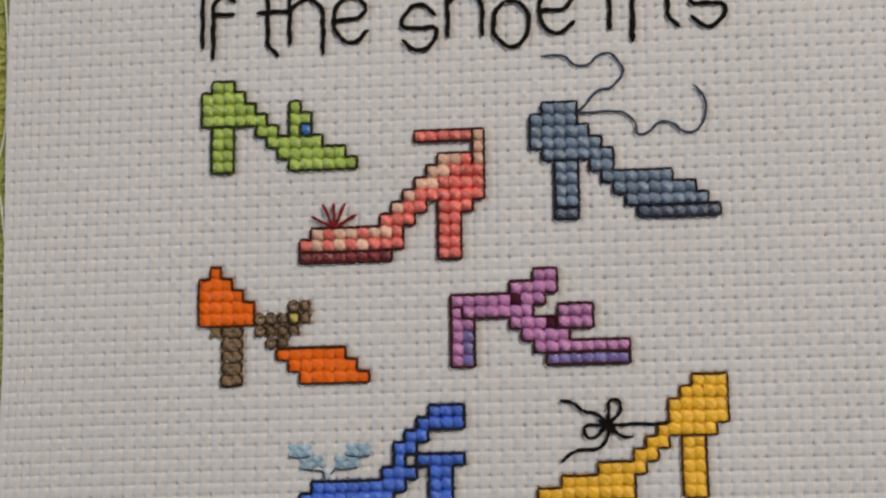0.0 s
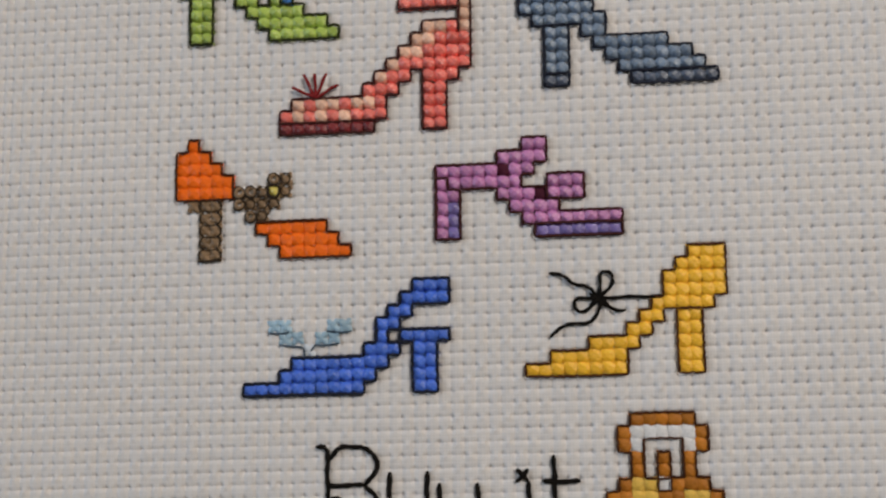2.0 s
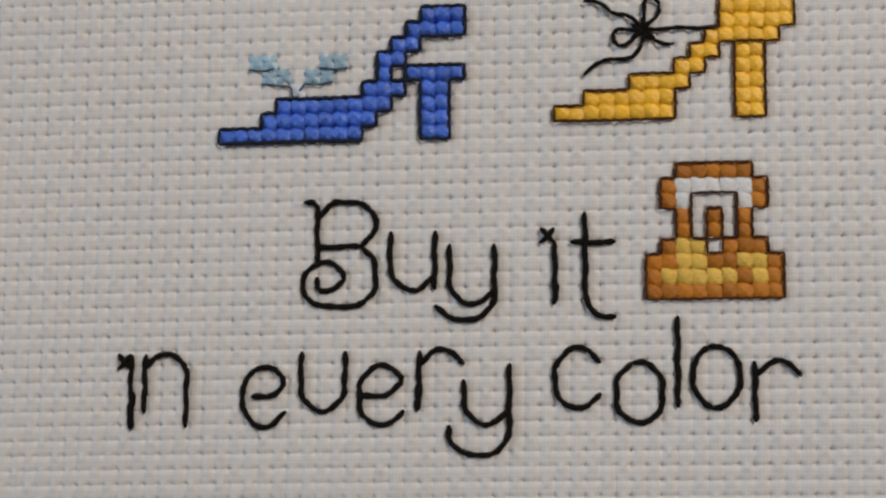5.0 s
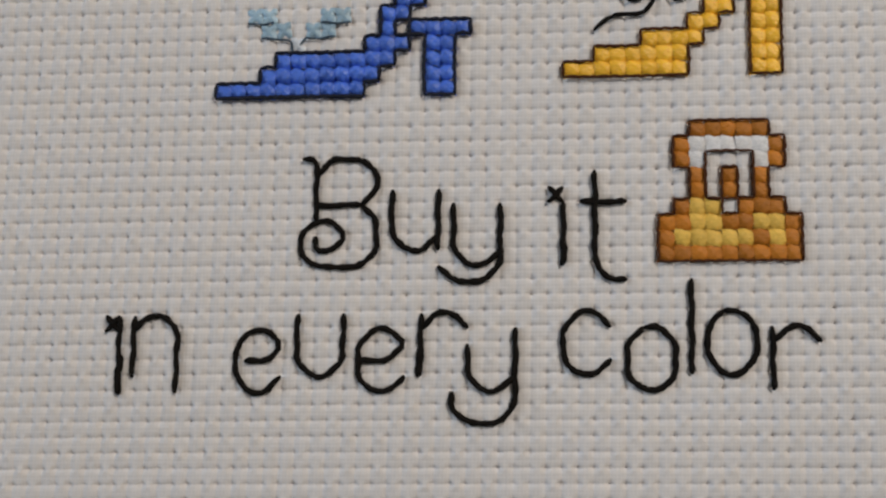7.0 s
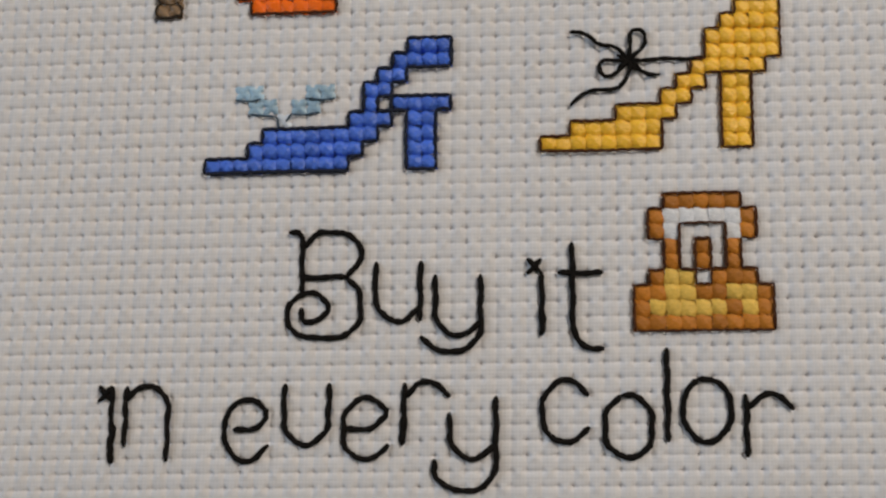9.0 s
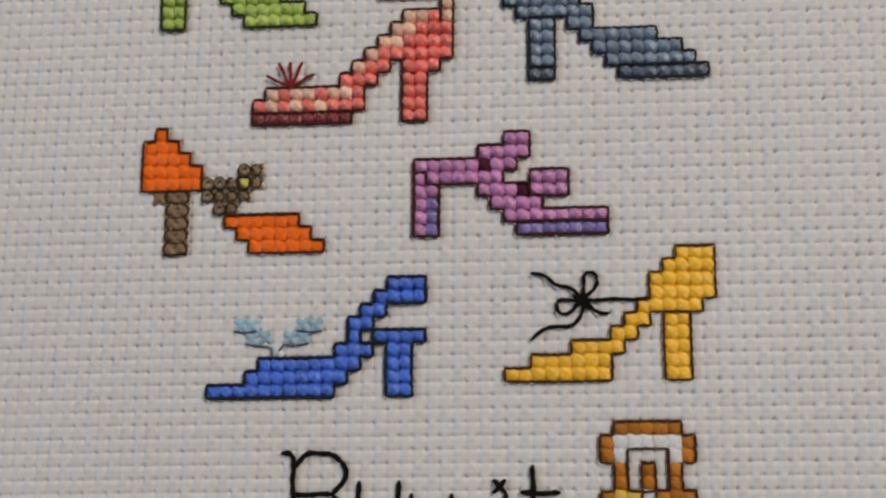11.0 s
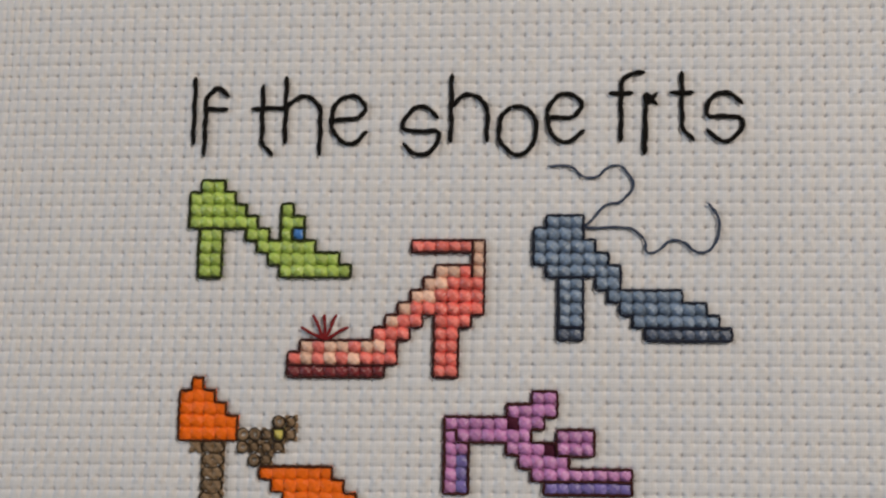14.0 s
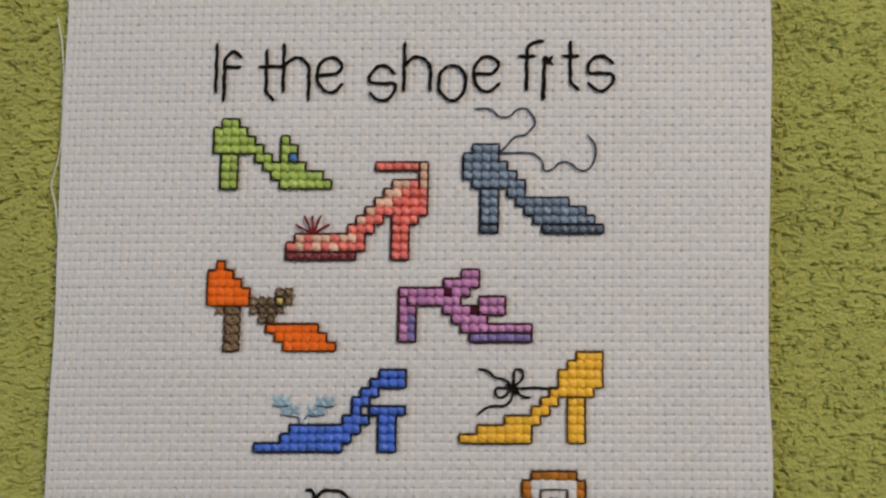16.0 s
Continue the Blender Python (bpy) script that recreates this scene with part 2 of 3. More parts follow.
def tube(bm, points, radius, sides=6, flat=1.0, girth=None):
    """A thread along the points, with rounded ends."""
    points = [Vector(p) for p in points]
    rings = []
    for i, p in enumerate(points):
        d = (points[min(i + 1, len(points) - 1)] - points[max(i - 1, 0)]).normalized()
        side = d.cross(Vector((0, 0, 1)))
        side = side.normalized() if side.length > 1e-6 else Vector((1, 0, 0))
        up = side.cross(d)
        r = radius * (0.62 if i in (0, len(points) - 1) else 1.0) * rng.uniform(0.88, 1.12) * (girth[i] if girth else 1.0)
        rings.append([bm.verts.new(p + side * (r * math.cos(2 * math.pi * k / sides)) + up * (flat * r * math.sin(2 * math.pi * k / sides))) for k in range(sides)])
    for a, b in zip(rings, rings[1:]):
        for k in range(sides):
            bm.faces.new((a[k], a[(k + 1) % sides], b[(k + 1) % sides], b[k]))
    bm.faces.new(rings[0][::-1])
    bm.faces.new(rings[-1])


def rounded(holes, closed=False, turns=2):
    """Cuts the corners of a line through holes, as a pulled thread does."""
    pts = [Vector((*h, 0)) for h in holes]
    if closed:
        pts = pts + [pts[0]]
    for _ in range(turns):
        out = [pts[0]]
        for a, b in zip(pts, pts[1:]):
            step = min(0.25, 0.30 / max((b - a).length, 1e-6))
            out += [a.lerp(b, step), a.lerp(b, 1 - step)]
        out.append(pts[-1])
        pts = out
    return [(p.x, p.y) for p in pts]


def holes(text):
    return [tuple(float(q) for q in w.split(",")) for w in text.split()]


def line_stitches(bm, text, radius, height=0.10, sharp=False, closed=False, drop=0.0, turns=2):
    """Backstitches along a chain of holes: the thread dips into the cloth at its ends and wavers a little."""
    chain = holes(text)
    if sharp:
        if closed:
            chain = chain + [chain[0]]
        for a, b in zip(chain, chain[1:]):
            length = max(1, round(math.hypot(b[0] - a[0], b[1] - a[1])))
            steps = length * 4
            off, ripple = rng.uniform(-0.06, 0.06), rng.uniform(0, 6)
            pts = []
            for i in range(steps + 1):
                f = i / steps
                rise = height + 0.05 * abs(math.sin(math.pi * f * length)) - (0.03 if i in (0, steps) else 0)
                wob = off * math.sin(math.pi * f) + 0.035 * math.sin(2.3 * i + ripple) * min(1, 4 * f, 4 * (1 - f))
                pts.append(spot(a[0] + (b[0] - a[0]) * f + wob * (b[1] - a[1]) / length, a[1] + (b[1] - a[1]) * f + wob * (b[0] - a[0]) / length, rise))
            tube(bm, pts, radius * CELL * rng.uniform(0.85, 1.15), 6, 0.8)
        return
    pts = [Vector((c, r + drop)) for c, r in rounded(chain, closed, turns)]
    phase, path, girth, run = rng.uniform(0, 6), [], [], 0.0
    for a, b in zip(pts, pts[1:]):
        steps = max(1, round((b - a).length / 0.22))
        for i in range(steps):
            p = a.lerp(b, i / steps)
            s = run + (b - a).length * i / steps
            # each stitch swells in its middle and dips where it enters the cloth
            plump = abs(math.sin(math.pi * s / 1.06)) ** 0.5
            path.append(spot(p.x + 0.04 * math.sin(2.9 * s + phase), p.y + 0.04 * math.cos(2.3 * s + phase), height - 0.05 + 0.07 * plump))
            girth.append(0.80 + 0.27 * plump)
        run += (b - a).length
    path.append(spot(pts[-1].x, pts[-1].y, height - 0.03))
    girth.append(0.85)
    tube(bm, path, radius * CELL, 6, 0.8, girth)


STITCH = {}
STITCHED = set()  # the squares of the weave that a stitch fills and presses down


def stitch_mesh(colour, variant, thin=False):
    """One cross stitch: two crossing bundles of floss that pull into the holes at the corners."""
    key = (colour, variant, thin)
    if key in STITCH:
        return STITCH[key]
    shape = random.Random(variant * 13 + 5)
    wide, low, high = 0.24 * shape.uniform(0.9, 1.1), 0.20, 0.26
    shift = [shape.uniform(-0.06, 0.06) for _ in range(4)]
    slant = shape.uniform(0.12, 0.30)
    fat, split = shape.uniform(0.82, 1.10), shape.uniform(0.5, 1.2)

    def bundle(d, s, rise):
        bow = max(0.0, 1 - (abs(s) / 0.74) ** 2.4)
        return rise * math.sqrt(max(0.0, 1 - (d / wide) ** 2)) * bow ** 0.6

    def sparse(x, y):
        top = bundle((x + y) / 1.414 + shift[0], (x - y) / 1.414, high)
        return max(top, bundle((x - y) / 1.414 + shift[1], (x + y) / 1.414, low)) - 0.09

    def plump(x, y):
        u, v = abs(x + 0.3 * shift[0]) / 0.5, abs(y + slant * x + 0.3 * shift[1]) / 0.52
        body = 0.40 * fat * math.sqrt(max(0.0, 1 - v ** 2.6)) * (0.62 + 0.38 * math.sqrt(max(0.0, 1 - u ** 3.2)))
        hole = 0.30 * math.exp(-((abs(x) - 0.5) ** 2 + (abs(y) - 0.5) ** 2) / 0.030)
        # the upper leg: two strands side by side along the diagonal, fading towards the other corners
        d, s = (x + y) / 1.414 + shift[2], (x - y) / 1.414
        top = 0.085 * split * (math.exp(-((d - 0.12) / 0.10) ** 2) + math.exp(-((d + 0.12) / 0.10) ** 2)) * max(0.0, 1 - (s / 0.75) ** 2)
        dent = 0.05 * math.sin(9 * x + 30 * shift[3]) * math.sin(8 * y + 40 * shift[2])
        return body - hole + top + dent - 0.15

    bm = bmesh.new()
    half = (0.0, 0.09, 0.18, 0.27, 0.36, 0.44, 0.49, 0.52)
    at = [-q for q in half[:0:-1]] + list(half)
    net = [[bm.verts.new(Vector((x, y, (sparse if thin else plump)(x, y))) * CELL) for y in at] for x in at]
    for i in range(len(at) - 1):
        for k in range(len(at) - 1):
            corners = (net[i][k], net[i + 1][k], net[i + 1][k + 1], net[i][k + 1])
            # the cloth shows between the thin bundles of a sparse stitch
            if not thin or max(v.co.z for v in corners) > -0.04 * CELL:
                bm.faces.new(corners)
    bmesh.ops.delete(bm, geom=[v for v in bm.verts if not v.link_faces], context="VERTS")
    data = bpy.data.meshes.new("cross_stitch")
    bm.to_mesh(data)
    bm.free()
    for f in data.polygons:
        f.use_smooth = True
    data.materials.append(FLOSS[colour])
    STITCH[key] = data
    return data


FLAT = {"white": 0.22, "tan": 0.45, "straw": 0.42, "plum": 0.5, "orange": 0.42, "gold": 0.5, "blue": 0.9, "purple": 0.7, "slate": 1.2, "pink": 1.15}  # colours stitched with fewer strands lie flatter


def put_stitch(parent, colour, c, r, thin=False):
    ob = new("cross_stitch", stitch_mesh(colour, rng.randrange(12), thin))
    ob.parent = parent
    base = parent.parent if parent.parent is not None else parent
    if not thin:
        STITCHED.add((c, r))
    where = spot(c + 0.5 + rng.uniform(-0.03, 0.03), r + 0.5 + rng.uniform(-0.03, 0.03)) - base.matrix_basis.translation
    ob.matrix_basis = Matrix.Translation(where) @ pose(0, 0, 0, rng.uniform(-7, 7), rng.uniform(-7, 7), rng.uniform(-7, 7)) @ Matrix.Diagonal((1.0, TALL, rng.uniform(0.8, 1.2) * FLAT.get(colour, 1.0), 1))
    return ob


def outline_runs(cells):
    """The edges round the filled squares, joined into straight runs."""
    across, down = set(), set()
    for c, r in cells:
        if (c, r - 1) not in cells:
            across.add((c, r))
        if (c, r + 1) not in cells:
            across.add((c, r + 1))
        if (c - 1, r) not in cells:
            down.add((c, r))
        if (c + 1, r) not in cells:
            down.add((c + 1, r))
    runs = []
    for c, r in sorted(across):
        if (c - 1, r) not in across:
            e = c
            while (e, r) in across:
                e += 1
            runs.append(((c, r), (e, r)))
    for c, r in sorted(down):
        if (c, r - 1) not in down:
            e = r
            while (c, e) in down:
                e += 1
            runs.append(((c, r), (c, e)))
    return runs


def motif(name, label, category, group, at, chart, key, line, rest, regions, extra=(), skip="", weight=0.125):
    """A stitched picture: its regions, each a backstitched outline that holds the coloured squares within it."""
    c0, r0 = at
    rows = chart.split()
    middle = spot(c0 + len(rows[0]) / 2, r0 + len(rows) / 2)
    thing = tagged(new(name), label, category, group)
    thing.matrix_basis = Matrix.Translation(middle)
    squares = {(c, r): letter for r, text in enumerate(rows) for c, letter in enumerate(text) if letter != "."}

    def region(c, r):
        for title, left, top, right, bottom in regions:
            if left <= c <= right and top <= r <= bottom:
                return title
        return rest

    runs = {}
    for (a, b), (c, d) in outline_runs({q for q, letter in squares.items() if letter not in skip}):
        runs.setdefault(region((a + c) / 2, (b + d) / 2), []).append((f"{c0 + a},{r0 + b} {c0 + c},{r0 + d}", 1.0, 0.14))
    for text in extra:
        chain = holes(text)
        first, last = chain[0], chain[-1]
        runs.setdefault(region((first[0] + last[0]) / 2, (first[1] + last[1]) / 2), []).append((" ".join(f"{c0 + x},{r0 + y}" for x, y in chain), 0.9, 0.19))
    parts = {}
    for title, strokes in runs.items():
        for text, share, height in strokes:
            bm = bmesh.new()
            line_stitches(bm, text, weight * share, height, True)
            if title in parts:
                part("backstitch", bm, LINE[line], parts[title])
            else:
                parts[title] = part(title, bm, LINE[line], thing)
    for (c, r), letter in squares.items():
        holder = thing if letter in skip else parts.get(region(c + 0.5, r + 0.5), thing)
        put_stitch(holder, key[letter], c0 + c, r0 + r, letter in skip and letter != "y")
    return thing


def lines(parent, name, mat, radius, texts, label="", height=0.12, turns=2):
    bm = bmesh.new()
    for text in texts:
        line_stitches(bm, text, radius, height, turns=turns)
    return part(name, bm, mat, parent, label)


SHOES = "stitched shoes"
motif("embroidered_shoe", "lime green cross-stitched high-heeled slingback with a tiny blue bead", "embroidered shoe", SHOES, (-9, -5), """
.gg...........
gggg..........
ggggg...g.....
gggggg..gg....
.gg..gg.gb....
.gg...ggggg...
.gg....gggggg.
.gg.....gggggg""", {"g": "green", "b": "bead"}, "moss", "upper", [("heel", 1, 4, 3, 8), ("strap", 8, 2, 10, 4.9)], ("1,4 3,4", "9,4 9,5", "9,4 10,4", "9,5 10,5"))

pink = motif("embroidered_shoe", "coral cross-stitched strappy heel with dark red sole and pompom", "embroidered shoe", SHOES, (0, 0), """
..........pppppa
...............a
............aapa
...........aappp
..........aapppp
.........apppppp
........app.ppp.
.......ppp..pp..
.apaapaap...pp..
papapappp...pp..
wwwwwwww....pp..""", {"p": "pink", "a": "peach", "w": "wine"}, "maroon", "upper", [("heel", 12, 6.9, 14, 11), ("sole", 0, 10, 8, 11), ("ankle_strap", 10, 0, 16, 2)], ("0,10 8,10", "15,0 15,3"), weight=0.115)
lines(pink, "pompom", LINE["scarlet"], 0.135, ["3,8 1,7", "3,8 2,6", "3,8 3,6", "3,8 4,6", "3,8 5,7"], "dark red fan of straight stitches", 0.2)

navy = motif("embroidered_shoe", "slate blue cross-stitched high heel with long wavy untied laces", "embroidered shoe", SHOES, (20, -2), """
.sss............
ssss............
sssss...........
ssssss..........
.ssssss.........
..ss.ss.........
..ss..ssssss....
..ss...sssssss..
..ss....sssssss.
..ii.....iiiiiii""", {"s": "slate", "i": "ink"}, "navy", "upper", [("heel", 2, 5, 4, 10), ("sole", 9, 9, 16, 10)], ("9,9 16,9", "2,9 4,9", "2,5 4,5"), weight=0.12)
lines(navy, "lace", LINE["steel"], 0.115, ["24,-1 26,-3 27,-3 28,-4 28,-5 27,-6 26,-6 25,-5 24,-5 23,-6 21,-6"], "", 0.12, 1)
lines(navy, "lace", LINE["steel"], 0.115, ["24,-1 28,-1 29,0 29,1 30,1 31,0 32,0 33,1 34,1 35,0 35,-2 34,-3"], "", 0.12, 1)

orange = motif("embroidered_shoe", "bright orange cross-stitched mule with a knotted brown heel and yellow flower", "embroidered shoe", SHOES, (-9, 11), """
.o.............
ooo............
oooo...........
ooooo....b.....
ooooo..byb.....
.bbb..bbb......
..bb...b.......
..bb...oooooo..
..bb....oooooo.
..bb.....oooooo""", {"o": "orange", "b": "brown", "y": "lemon"}, "umber", "heel_cup", [("toe", 7, 7, 15, 10)], (), "by", weight=0.105)


def knot_mesh(size, thick, colour):
    bm = bmesh.new()
    turn = [rng.uniform(0.86, 1.12) for _ in range(8)]
    tube(bm, [Vector((size * turn[k % 8] * math.cos(k * math.pi / 4), size * turn[k % 8] * math.sin(k * math.pi / 4), 0.03 * math.sin(k * math.pi / 2))) * CELL for k in range(9)], thick * CELL, 5)
    data = bpy.data.meshes.new("knot_loop")
    bm.to_mesh(data)
    bm.free()
    for f in data.polygons:
        f.use_smooth = True
    data.materials.append(colour)
    return data


def knots(parent, cells, size, thick, colour, rise):
    """Small looped knots of thread on the brown squares."""
    shapes = [knot_mesh(size, thick, colour) for _ in range(4)]
    for i, (c, r) in enumerate(cells):
        ob = new("knot_loop", shapes[i % 4])
        ob.parent = parent
        ob.matrix_basis = Matrix.Translation(spot(c + 0.5, r + 0.5, rise) - parent.matrix_basis.translation) @ pose(0, 0, 0, 0, 0, rng.uniform(0, 90))


OPEN = [(-1, 14), (-4, 15), (-3, 15), (-4, 16), (-3, 17)]
knots(orange, OPEN, 0.34, 0.20, FLOSS["brown"], 0.06)
knots(orange, OPEN, 0.50, 0.08, LINE["bark"], 0.14)
knots(orange, [(-2, 15), (0, 15), (-3, 16), (-2, 16), (-1, 16), (-2, 17), (0, 14)], 0.44, 0.06, LINE["bark"], 0.16)
for edge, bulge in ((-6.86, -1), (-5.14, 1)):
    for r in range(16, 21):
        lines(orange, "heel_loop", LINE["bark"], 0.08, [f"{edge - 0.25 * bulge},{r + 0.02} {edge + 0.08 * bulge},{r + 0.3} {edge + 0.08 * bulge},{r + 0.72} {edge - 0.25 * bulge},{r + 1}"], "", 0.12)
# thin dark lines stand in for the gaps between the heel's rows
for r in range(17, 21):
    lines(orange, "heel_tie", LINE["bark"], 0.045, [f"-6.6,{r} {-6 + rng.uniform(-0.3, 0.3):.2f},{r + rng.uniform(-0.15, 0.2):.2f} -5.4,{r}"], "", 0.16)
lines(orange, "heel_tip", LINE["bark"], 0.11, ["-7,20.97 -6,21.03 -5,20.93"], "", 0.1)
lines(orange, "flower_outline", LINE["bark"], 0.12, ["-1,15 0,15 0,16 -1,16 -1,15"], "dark ring round the yellow flower", 0.2)

motif("embroidered_shoe", "violet cross-stitched heel with a bow and bluish purple sole", "embroidered shoe", SHOES, (13, 12), """
.......vv......
.....vvvv......
vvvvvdvv.......
vvvvvvv..vvv...
vv...vvvdvvv...
vp....vvvv.....
vp.....vvvvvvvv
vp......ppppppp""", {"v": "violet", "p": "purple", "d": "plum"}, "maroon", "upper", [("bow", 5, 0, 9, 2.4), ("bow", 9, 3, 12, 5), ("heel", 0, 3.1, 2, 8), ("sole", 8, 7, 15, 8)], ("0,3 1,3 1,4 2,4", "8,7 15,7", "9,4 9,5", "9,5 10,5"))

blue = motif("embroidered_shoe", "royal blue cross-stitched open heel with pale blue wings", "embroidered shoe", SHOES, (-3, 23), """
..............bbb
.............bbbb
............bb...
...........bb....
...........b.bbbb
..........bbb.bb.
....bbbbbbbb..bb.
...bbbbbbbb...bb.
bbbbbbbbbb....bb.""", {"b": "blue"}, "navy", "upper", [("heel", 12.9, 4, 17, 9), ("toe", 0, 6, 10, 9)])
for c, r in ((-1, 26), (0, 26), (0, 27), (1, 27), (4, 26), (5, 26), (4, 27), (3, 27), (2, 28)):
    put_stitch(blue, "haze" if r == 28 else "sky", c, r, True).scale.z *= 0.6
lines(blue, "wing_outline", LINE["mist"], 0.075, ["-1,27 0,27.1 0.8,26.9", "0,28 1,28.1 2,28.1 2.2,29", "2.6,28.5 3.1,28", "3,28 4,28.1 5,28", "4,27 5,27.1 6,27"], "thin grey-blue backstitch")

gold = motif("embroidered_shoe", "golden yellow cross-stitched high heel with a tied black lace", "embroidered shoe", SHOES, (20, 21), """
.............ggg
............gggg
...........ggggg
...........ggggg
..........ggggg.
.........gg.gg..
........gg..gg..
.....gggg...gg..
..gggggg....gg..
gggggggg....gg..""", {"g": "gold"}, "umber", "upper", [("heel", 12, 5, 14, 10)], ("12,5 14,5",), weight=0.095)
lines(gold, "lace", LINE["black"], 0.145, ["31,25 29,25 26,25", "22,23 23,23 24,24 25,24 26,25", "26,25 26,23 27,23 27,24 26,25", "26,25 24,25 24,26 25,26 26,25", "26,25 27,26 28,26", "25.1,24.6 26.5,25.7", "25.2,25.6 26.3,24.5", "26,25 26,26 25,27 23,27 22,28"], "black lace tied in a bow", 0.14, 1)

motif("embroidered_handbag", "tan cross-stitched handbag with straw yellow patches and a white lining", "embroidered handbag", "", (26, 34), """
..ttttt..
.twwwwwt.
.tw...wt.
..t.t.t..
..t.t.t..
.tsswttt.
ttssttsst
tssssstst
ttttttttt""", {"t": "tan", "w": "white", "s": "straw"}, "umber", "handle", [("clasp", 4, 3, 5, 6), ("body", 0, 5, 9, 9)], ("4,5 5,5", "4,5 4,6 5,6 5,5"), weight=0.095)


# ---- lettering in black backstitch ----
def word(label, letters, drop=0.0):
    every = [h for strokes in letters for s in strokes for h in holes(s.removesuffix(" o"))]
    middle = spot(sum(h[0] for h in every) / len(every), sum(h[1] for h in every) / len(every))
    thing = tagged(new("embroidered_word"), label, "embroidered word", "stitched lettering")
    thing.matrix_basis = Matrix.Translation(middle)
    for strokes in letters:
        letter = None
        for s in strokes:
            bm = bmesh.new()
            line_stitches(bm, s.removesuffix(" o"), 0.195, 0.10, False, s.endswith(" o"), drop, 1)
            if letter is None:
                letter = part("letter", bm, LINE["black"], thing)
            else:
                part("stroke", bm, LINE["black"], letter)
    return thing


word("word If in black backstitched letters on white cloth", [
    ["-9,-13.75 -9,-11 -9,-8"], ["-6,-12 -7,-13 -8,-12 -8,-7", "-8,-11 -6,-11"]])
word("word the in black backstitched letters on white cloth", [
    ["-3,-13 -3,-8 -2,-7", "-4,-11 -1,-11"], ["-1,-13.75 -1,-8", "-1,-11 0,-12 1,-12 2,-11 2,-7"],
    ["3,-10 5,-10 6,-11 5,-12 4,-12 3,-11 3,-9 4,-8 5,-8 6,-9"]])
word("word shoe in black backstitched letters on white cloth", [
    ["12,-10 11,-11 10,-11 9,-10 9,-9 12,-9 12,-8 11,-7 10,-7 9,-8"], ["13,-13.75 13,-8", "13,-11 14,-12 15,-12 16,-11 16,-8"],
    ["18,-11 19,-11 20,-10 20,-8 19,-7 18,-7 17,-8 17,-10 o"],
    ["21,-10 23,-10 24,-11 23,-12 22,-12 21,-11 21,-9 22,-8 23,-8 24,-9"]])
word("word fits in black backstitched letters on white cloth", [
    ["29,-13.75 28,-13.75 27,-13 27,-8", "26,-12 28,-12"], ["29,-12 29,-7", "28.88,-9.2 28.92,-6.9", "29,-12 30,-11", "30,-12 29,-11"],
    ["32,-13.75 32,-9 33,-8", "31,-12 33,-12"], ["37,-11 36,-12 35,-12 34,-11 34,-10 37,-10 37,-9 36,-8 35,-8 34,-9"]])
word("word Buy in black backstitched letters with a curled capital", [
    ["3,36 4,36 4,40", "4,37 5,36 7,36 8,37 8,38 7,39", "4,39 7,39",
     "7,39 8,40 8,42 7,43 4,43 3,42 3,41 4,40 5,40 6,41 5,42 4,42 4,41"],
    ["9,38 9,41 10,42 11,42 12,41", "12,38 12,42"], ["13,39 13,42 14,43 15,43 16,42", "16,39 16,43 15,44 13,44 12,43"]], 0.13)
word("word it in black backstitched letters on white cloth", [
    ["20,39 20,43", "20.12,41.6 19.9,43.1", "19,38 20,39", "20,38 19,39"], ["22,37 22,43 23,44 24,44", "21,39 24,39"]], 0.13)
word("word in in black backstitched letters on white cloth", [
    ["-9,46 -9,51", "-8.85,48.5 -8.9,51.1", "-10,46 -9,47", "-9,46 -10,47"], ["-8,46 -8,50", "-8,47 -7,46 -6,46 -5,47 -5,51"]], 0.13)
word("word every in black backstitched letters on white cloth", [
    ["-0.5,49 1,49 2,48 1,47 0,47 -1,48 -1,50 0,51 1,51 2,50"], ["3,46 3,49 4,50 5,50 6,49 6,46"],
    ["7,49 9,49 10,48 9,47 8,47 7,48 7,50 8,51 9,51 10,50"], ["11,46 11,50", "10.9,48.2 10.88,50.1", "11,47 12,46 13,46 14,47"],
    ["14,48 14,50 15,51 16,51 17,50", "17,47 17,52 16,53 14,53 13,52 13,51"]], 0.13)
word("word color in black backstitched letters on white cloth", [
    ["23,47 22,46 21,46 20,47 20,49 21,50 22,50 23,49"], ["25,47 26,47 27,48 27,50 26,51 25,51 24,50 24,48 o"],
    ["28,44 28,50"], ["30,46 31,46 32,47 32,49 31,50 30,50 29,49 29,47 o"], ["33,47 33,51", "33,48 34,47 35,47 36,48"]], 0.13)


# ---- cloth ----
FIRST, LAST, TOP, BOTTOM = -29, 56, -33, 73


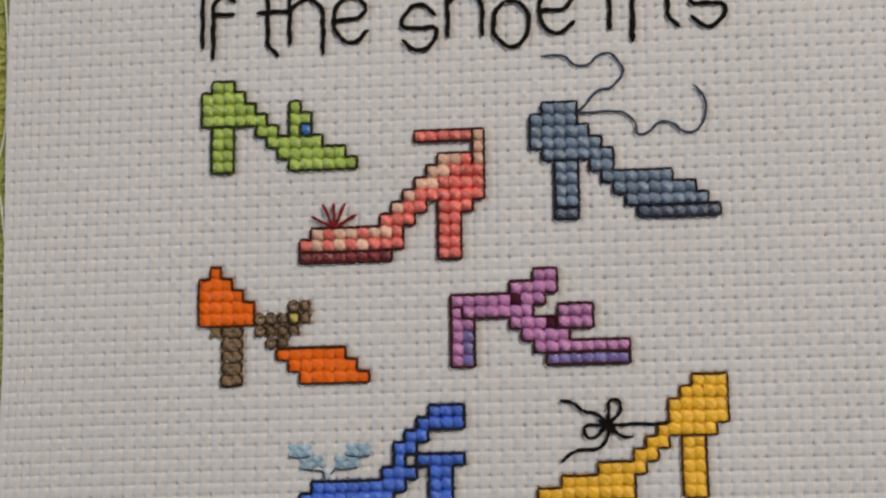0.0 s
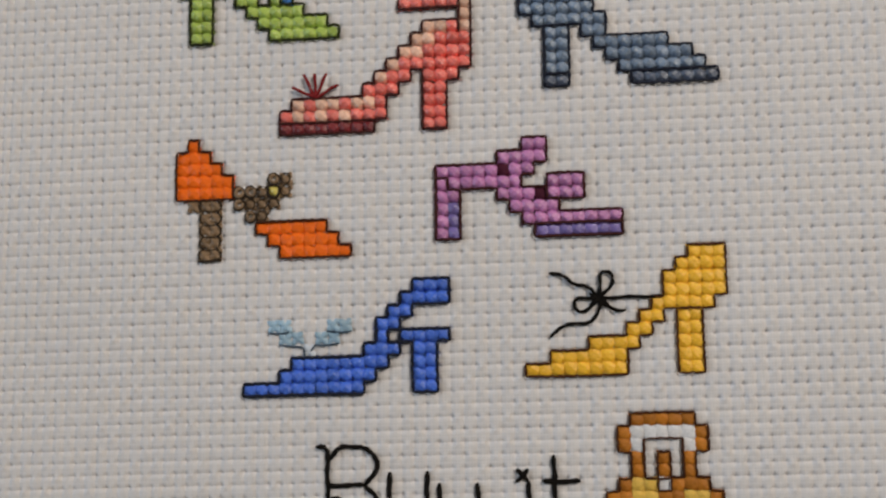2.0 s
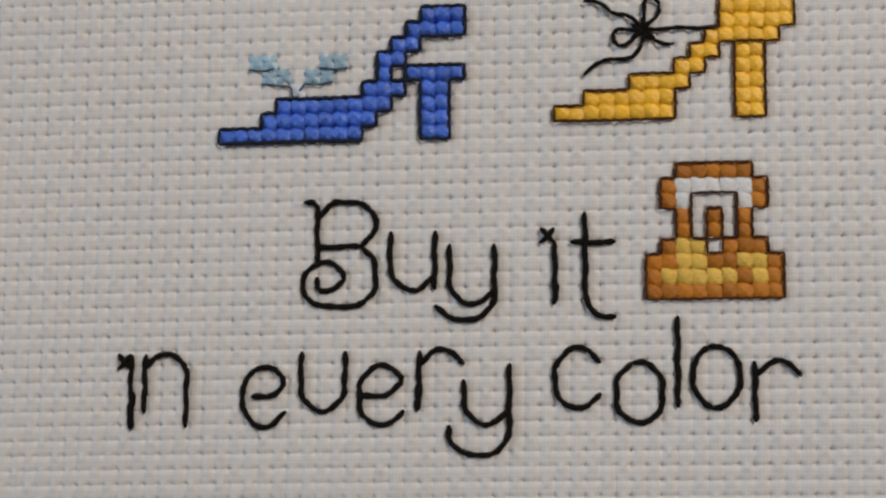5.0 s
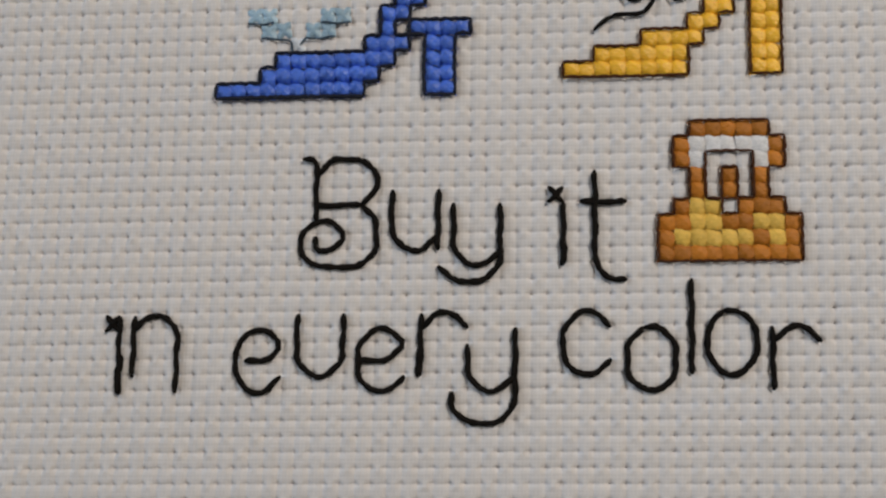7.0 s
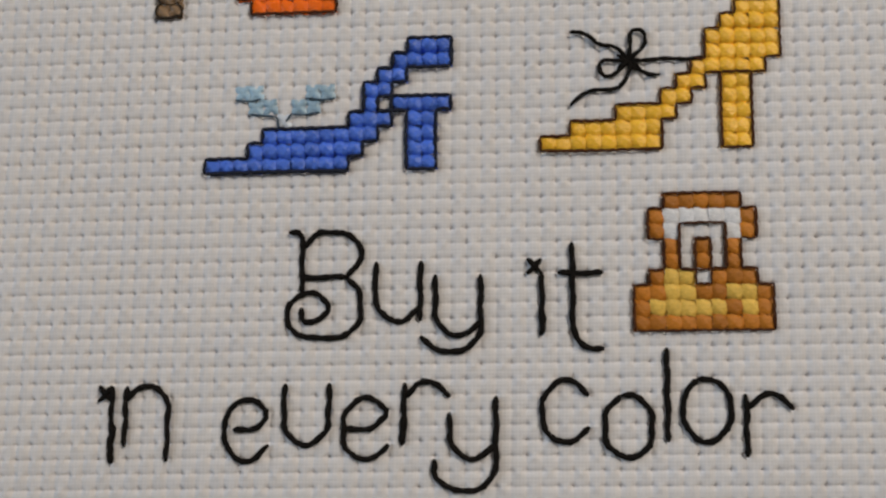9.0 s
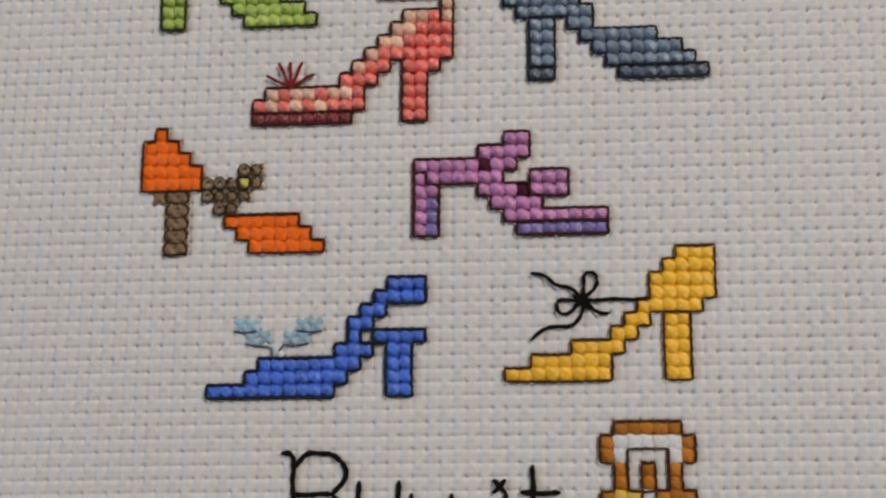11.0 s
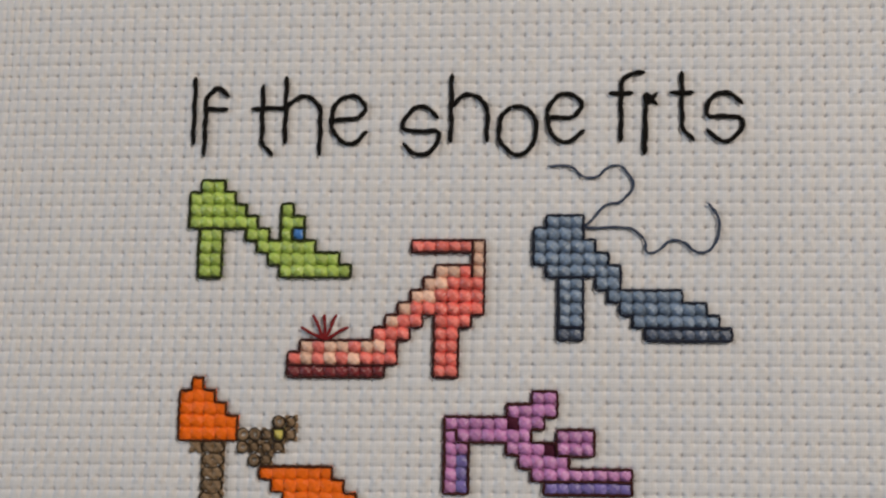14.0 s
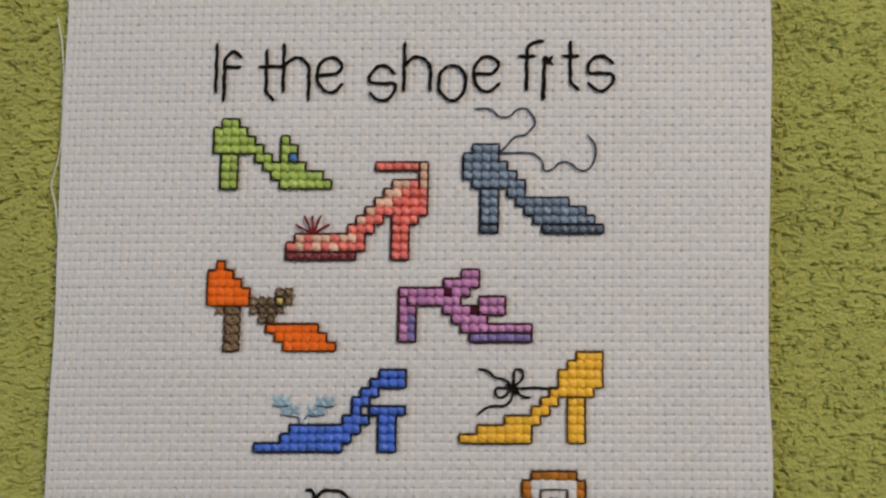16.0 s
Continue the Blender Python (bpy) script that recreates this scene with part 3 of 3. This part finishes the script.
def cloth():
    fine = 8
    cs = np.linspace(FIRST, LAST, (LAST - FIRST) * fine + 1)
    rs = np.linspace(BOTTOM, TOP, (BOTTOM - TOP) * fine + 1)
    C, R = np.meshgrid(cs, rs, indexing="ij")
    dc, dr = C - np.round(C), R - np.round(R)
    ic, ir = np.floor(C).astype(int) % 128, np.floor(R).astype(int) % 128
    kc, kr = np.round(C).astype(int) % 128, np.round(R).astype(int) % 128
    fc, fr = C - np.floor(C), R - np.floor(R)
    hole_size = 0.25 + 1.1 * lattice(51)[kc, kr] ** 2
    hole = np.exp(-(dc / 0.15) ** 2 - (dr / 0.12) ** 2) * hole_size
    # every second square an upright float bridges the gap between two rows, by turns from row to row
    bridged = ((np.floor(C) + np.round(R)) % 2 == 0)
    plump = 0.35 + 1.0 * lattice(54)[ic, kr]
    across = np.exp(-(np.abs(fc - 0.46) / 0.27) ** 4)
    upright = np.where(bridged, across * np.exp(-((dr - 0.10) / 0.24) ** 2) * plump, 0.25 * across * np.exp(-((dr - 0.10) / 0.2) ** 2))
    row_gap = np.exp(-(dr / 0.105) ** 2) * (0.45 + 0.75 * lattice(52)[ic, kr]) * np.where(bridged, 1 - 0.95 * across, 1 - 0.25 * across)
    col_gap = np.exp(-(dc / 0.12) ** 2) * (0.3 + 0.7 * lattice(53)[kc, ir])
    band = (np.sin(np.pi * fr) ** 0.5) * (0.8 + 0.4 * lattice(55)[ic, ir])
    pile = (np.sin(np.pi * fc) ** 0.6) * (0.6 + 0.8 * lattice(56)[ic, ir])
    # fine crosswise threads within a row
    ply = np.sin(2 * np.pi * (4 * R + 0.5 * value_noise(C / 1.4, R * 2.0, 57)))
    Z = CELL * (0.065 * band + 0.040 * pile + 0.085 * upright - 0.18 * hole - 0.085 * row_gap - 0.085 * col_gap + 0.006 * ply - 0.17)
    inner = np.clip(np.minimum(C - FIRST, LAST - C) / 0.6, 0, 1)
    Z = Z * inner - 0.12 * CELL * (1 - inner)
    Z += 0.00018 * (value_noise(C / 9, R / 7, 61) - 0.5)
    pressed = np.array([[(c, r) in STITCHED for r in range(TOP, BOTTOM + 1)] for c in range(FIRST, LAST + 1)])
    Z -= 0.22 * CELL * pressed[np.floor(C).astype(int) - FIRST, np.floor(R).astype(int) - TOP]
    X, Y = pulled(C, R)
    # cut edges wander a little
    wander_l = 0.78 + 0.003 * R + 0.35 * (value_noise(R / 9, R * 0, 71) - 0.5)
    wander_r = -0.2 - 0.012 * R + 0.5 * (value_noise(R / 11, R * 0 + 5, 72) - 0.5)
    near_l, near_r = np.clip(1 - (C - FIRST) / 4, 0, 1), np.clip(1 - (LAST - C) / 4, 0, 1)
    X = X + CELL * (wander_l * near_l + wander_r * near_r)
    ob = sheet("aida_cloth", X, Y, Z, CLOTH, C, R, bottom=-0.00105)
    return tagged(ob, "white woven cotton embroidery cloth lying on a green towel", "cloth")


fabric = cloth()


# ---- loose thread at the cut edge ----
def loose_thread(text, radius):
    bm = bmesh.new()
    pts = rounded(holes(text), turns=3)
    tube(bm, [spot(c, r, -0.42) for c, r in pts], radius * CELL, 5)
    return tagged(part("loose_thread", bm, THREAD), "loose white thread pulled from the cut cloth edge, on the towel", "thread")


loose_thread("-29.7,-17.2 -29.0,-14.5 -28.6,-11 -28.5,-7 -28.5,-2 -28.9,0 -29.6,2.4 -29.2,3.4 -28.7,4.9 -28.3,8", 0.085)


def edge_fray():
    """Short fibre ends along the two cut sides."""
    bm = bmesh.new()
    for side, base in ((-1, -28.2), (1, 55.8)):
        for _ in range(120):
            r = rng.uniform(-31, 71)
            c = base + (0.003 if side < 0 else -0.012) * r
            reach, lean = rng.uniform(0.15, 0.7), rng.uniform(-0.5, 0.5)
            tube(bm, [spot(c - side * 0.2, r, -0.30), spot(c + side * 0.5 * reach, r + 0.4 * lean, -0.36), spot(c + side * reach, r + lean, -0.50)], 0.035 * CELL, 4)
    return tagged(part("edge_fray", bm, THREAD, fabric, "short white fibre ends"), kind="stuff")


edge_fray()
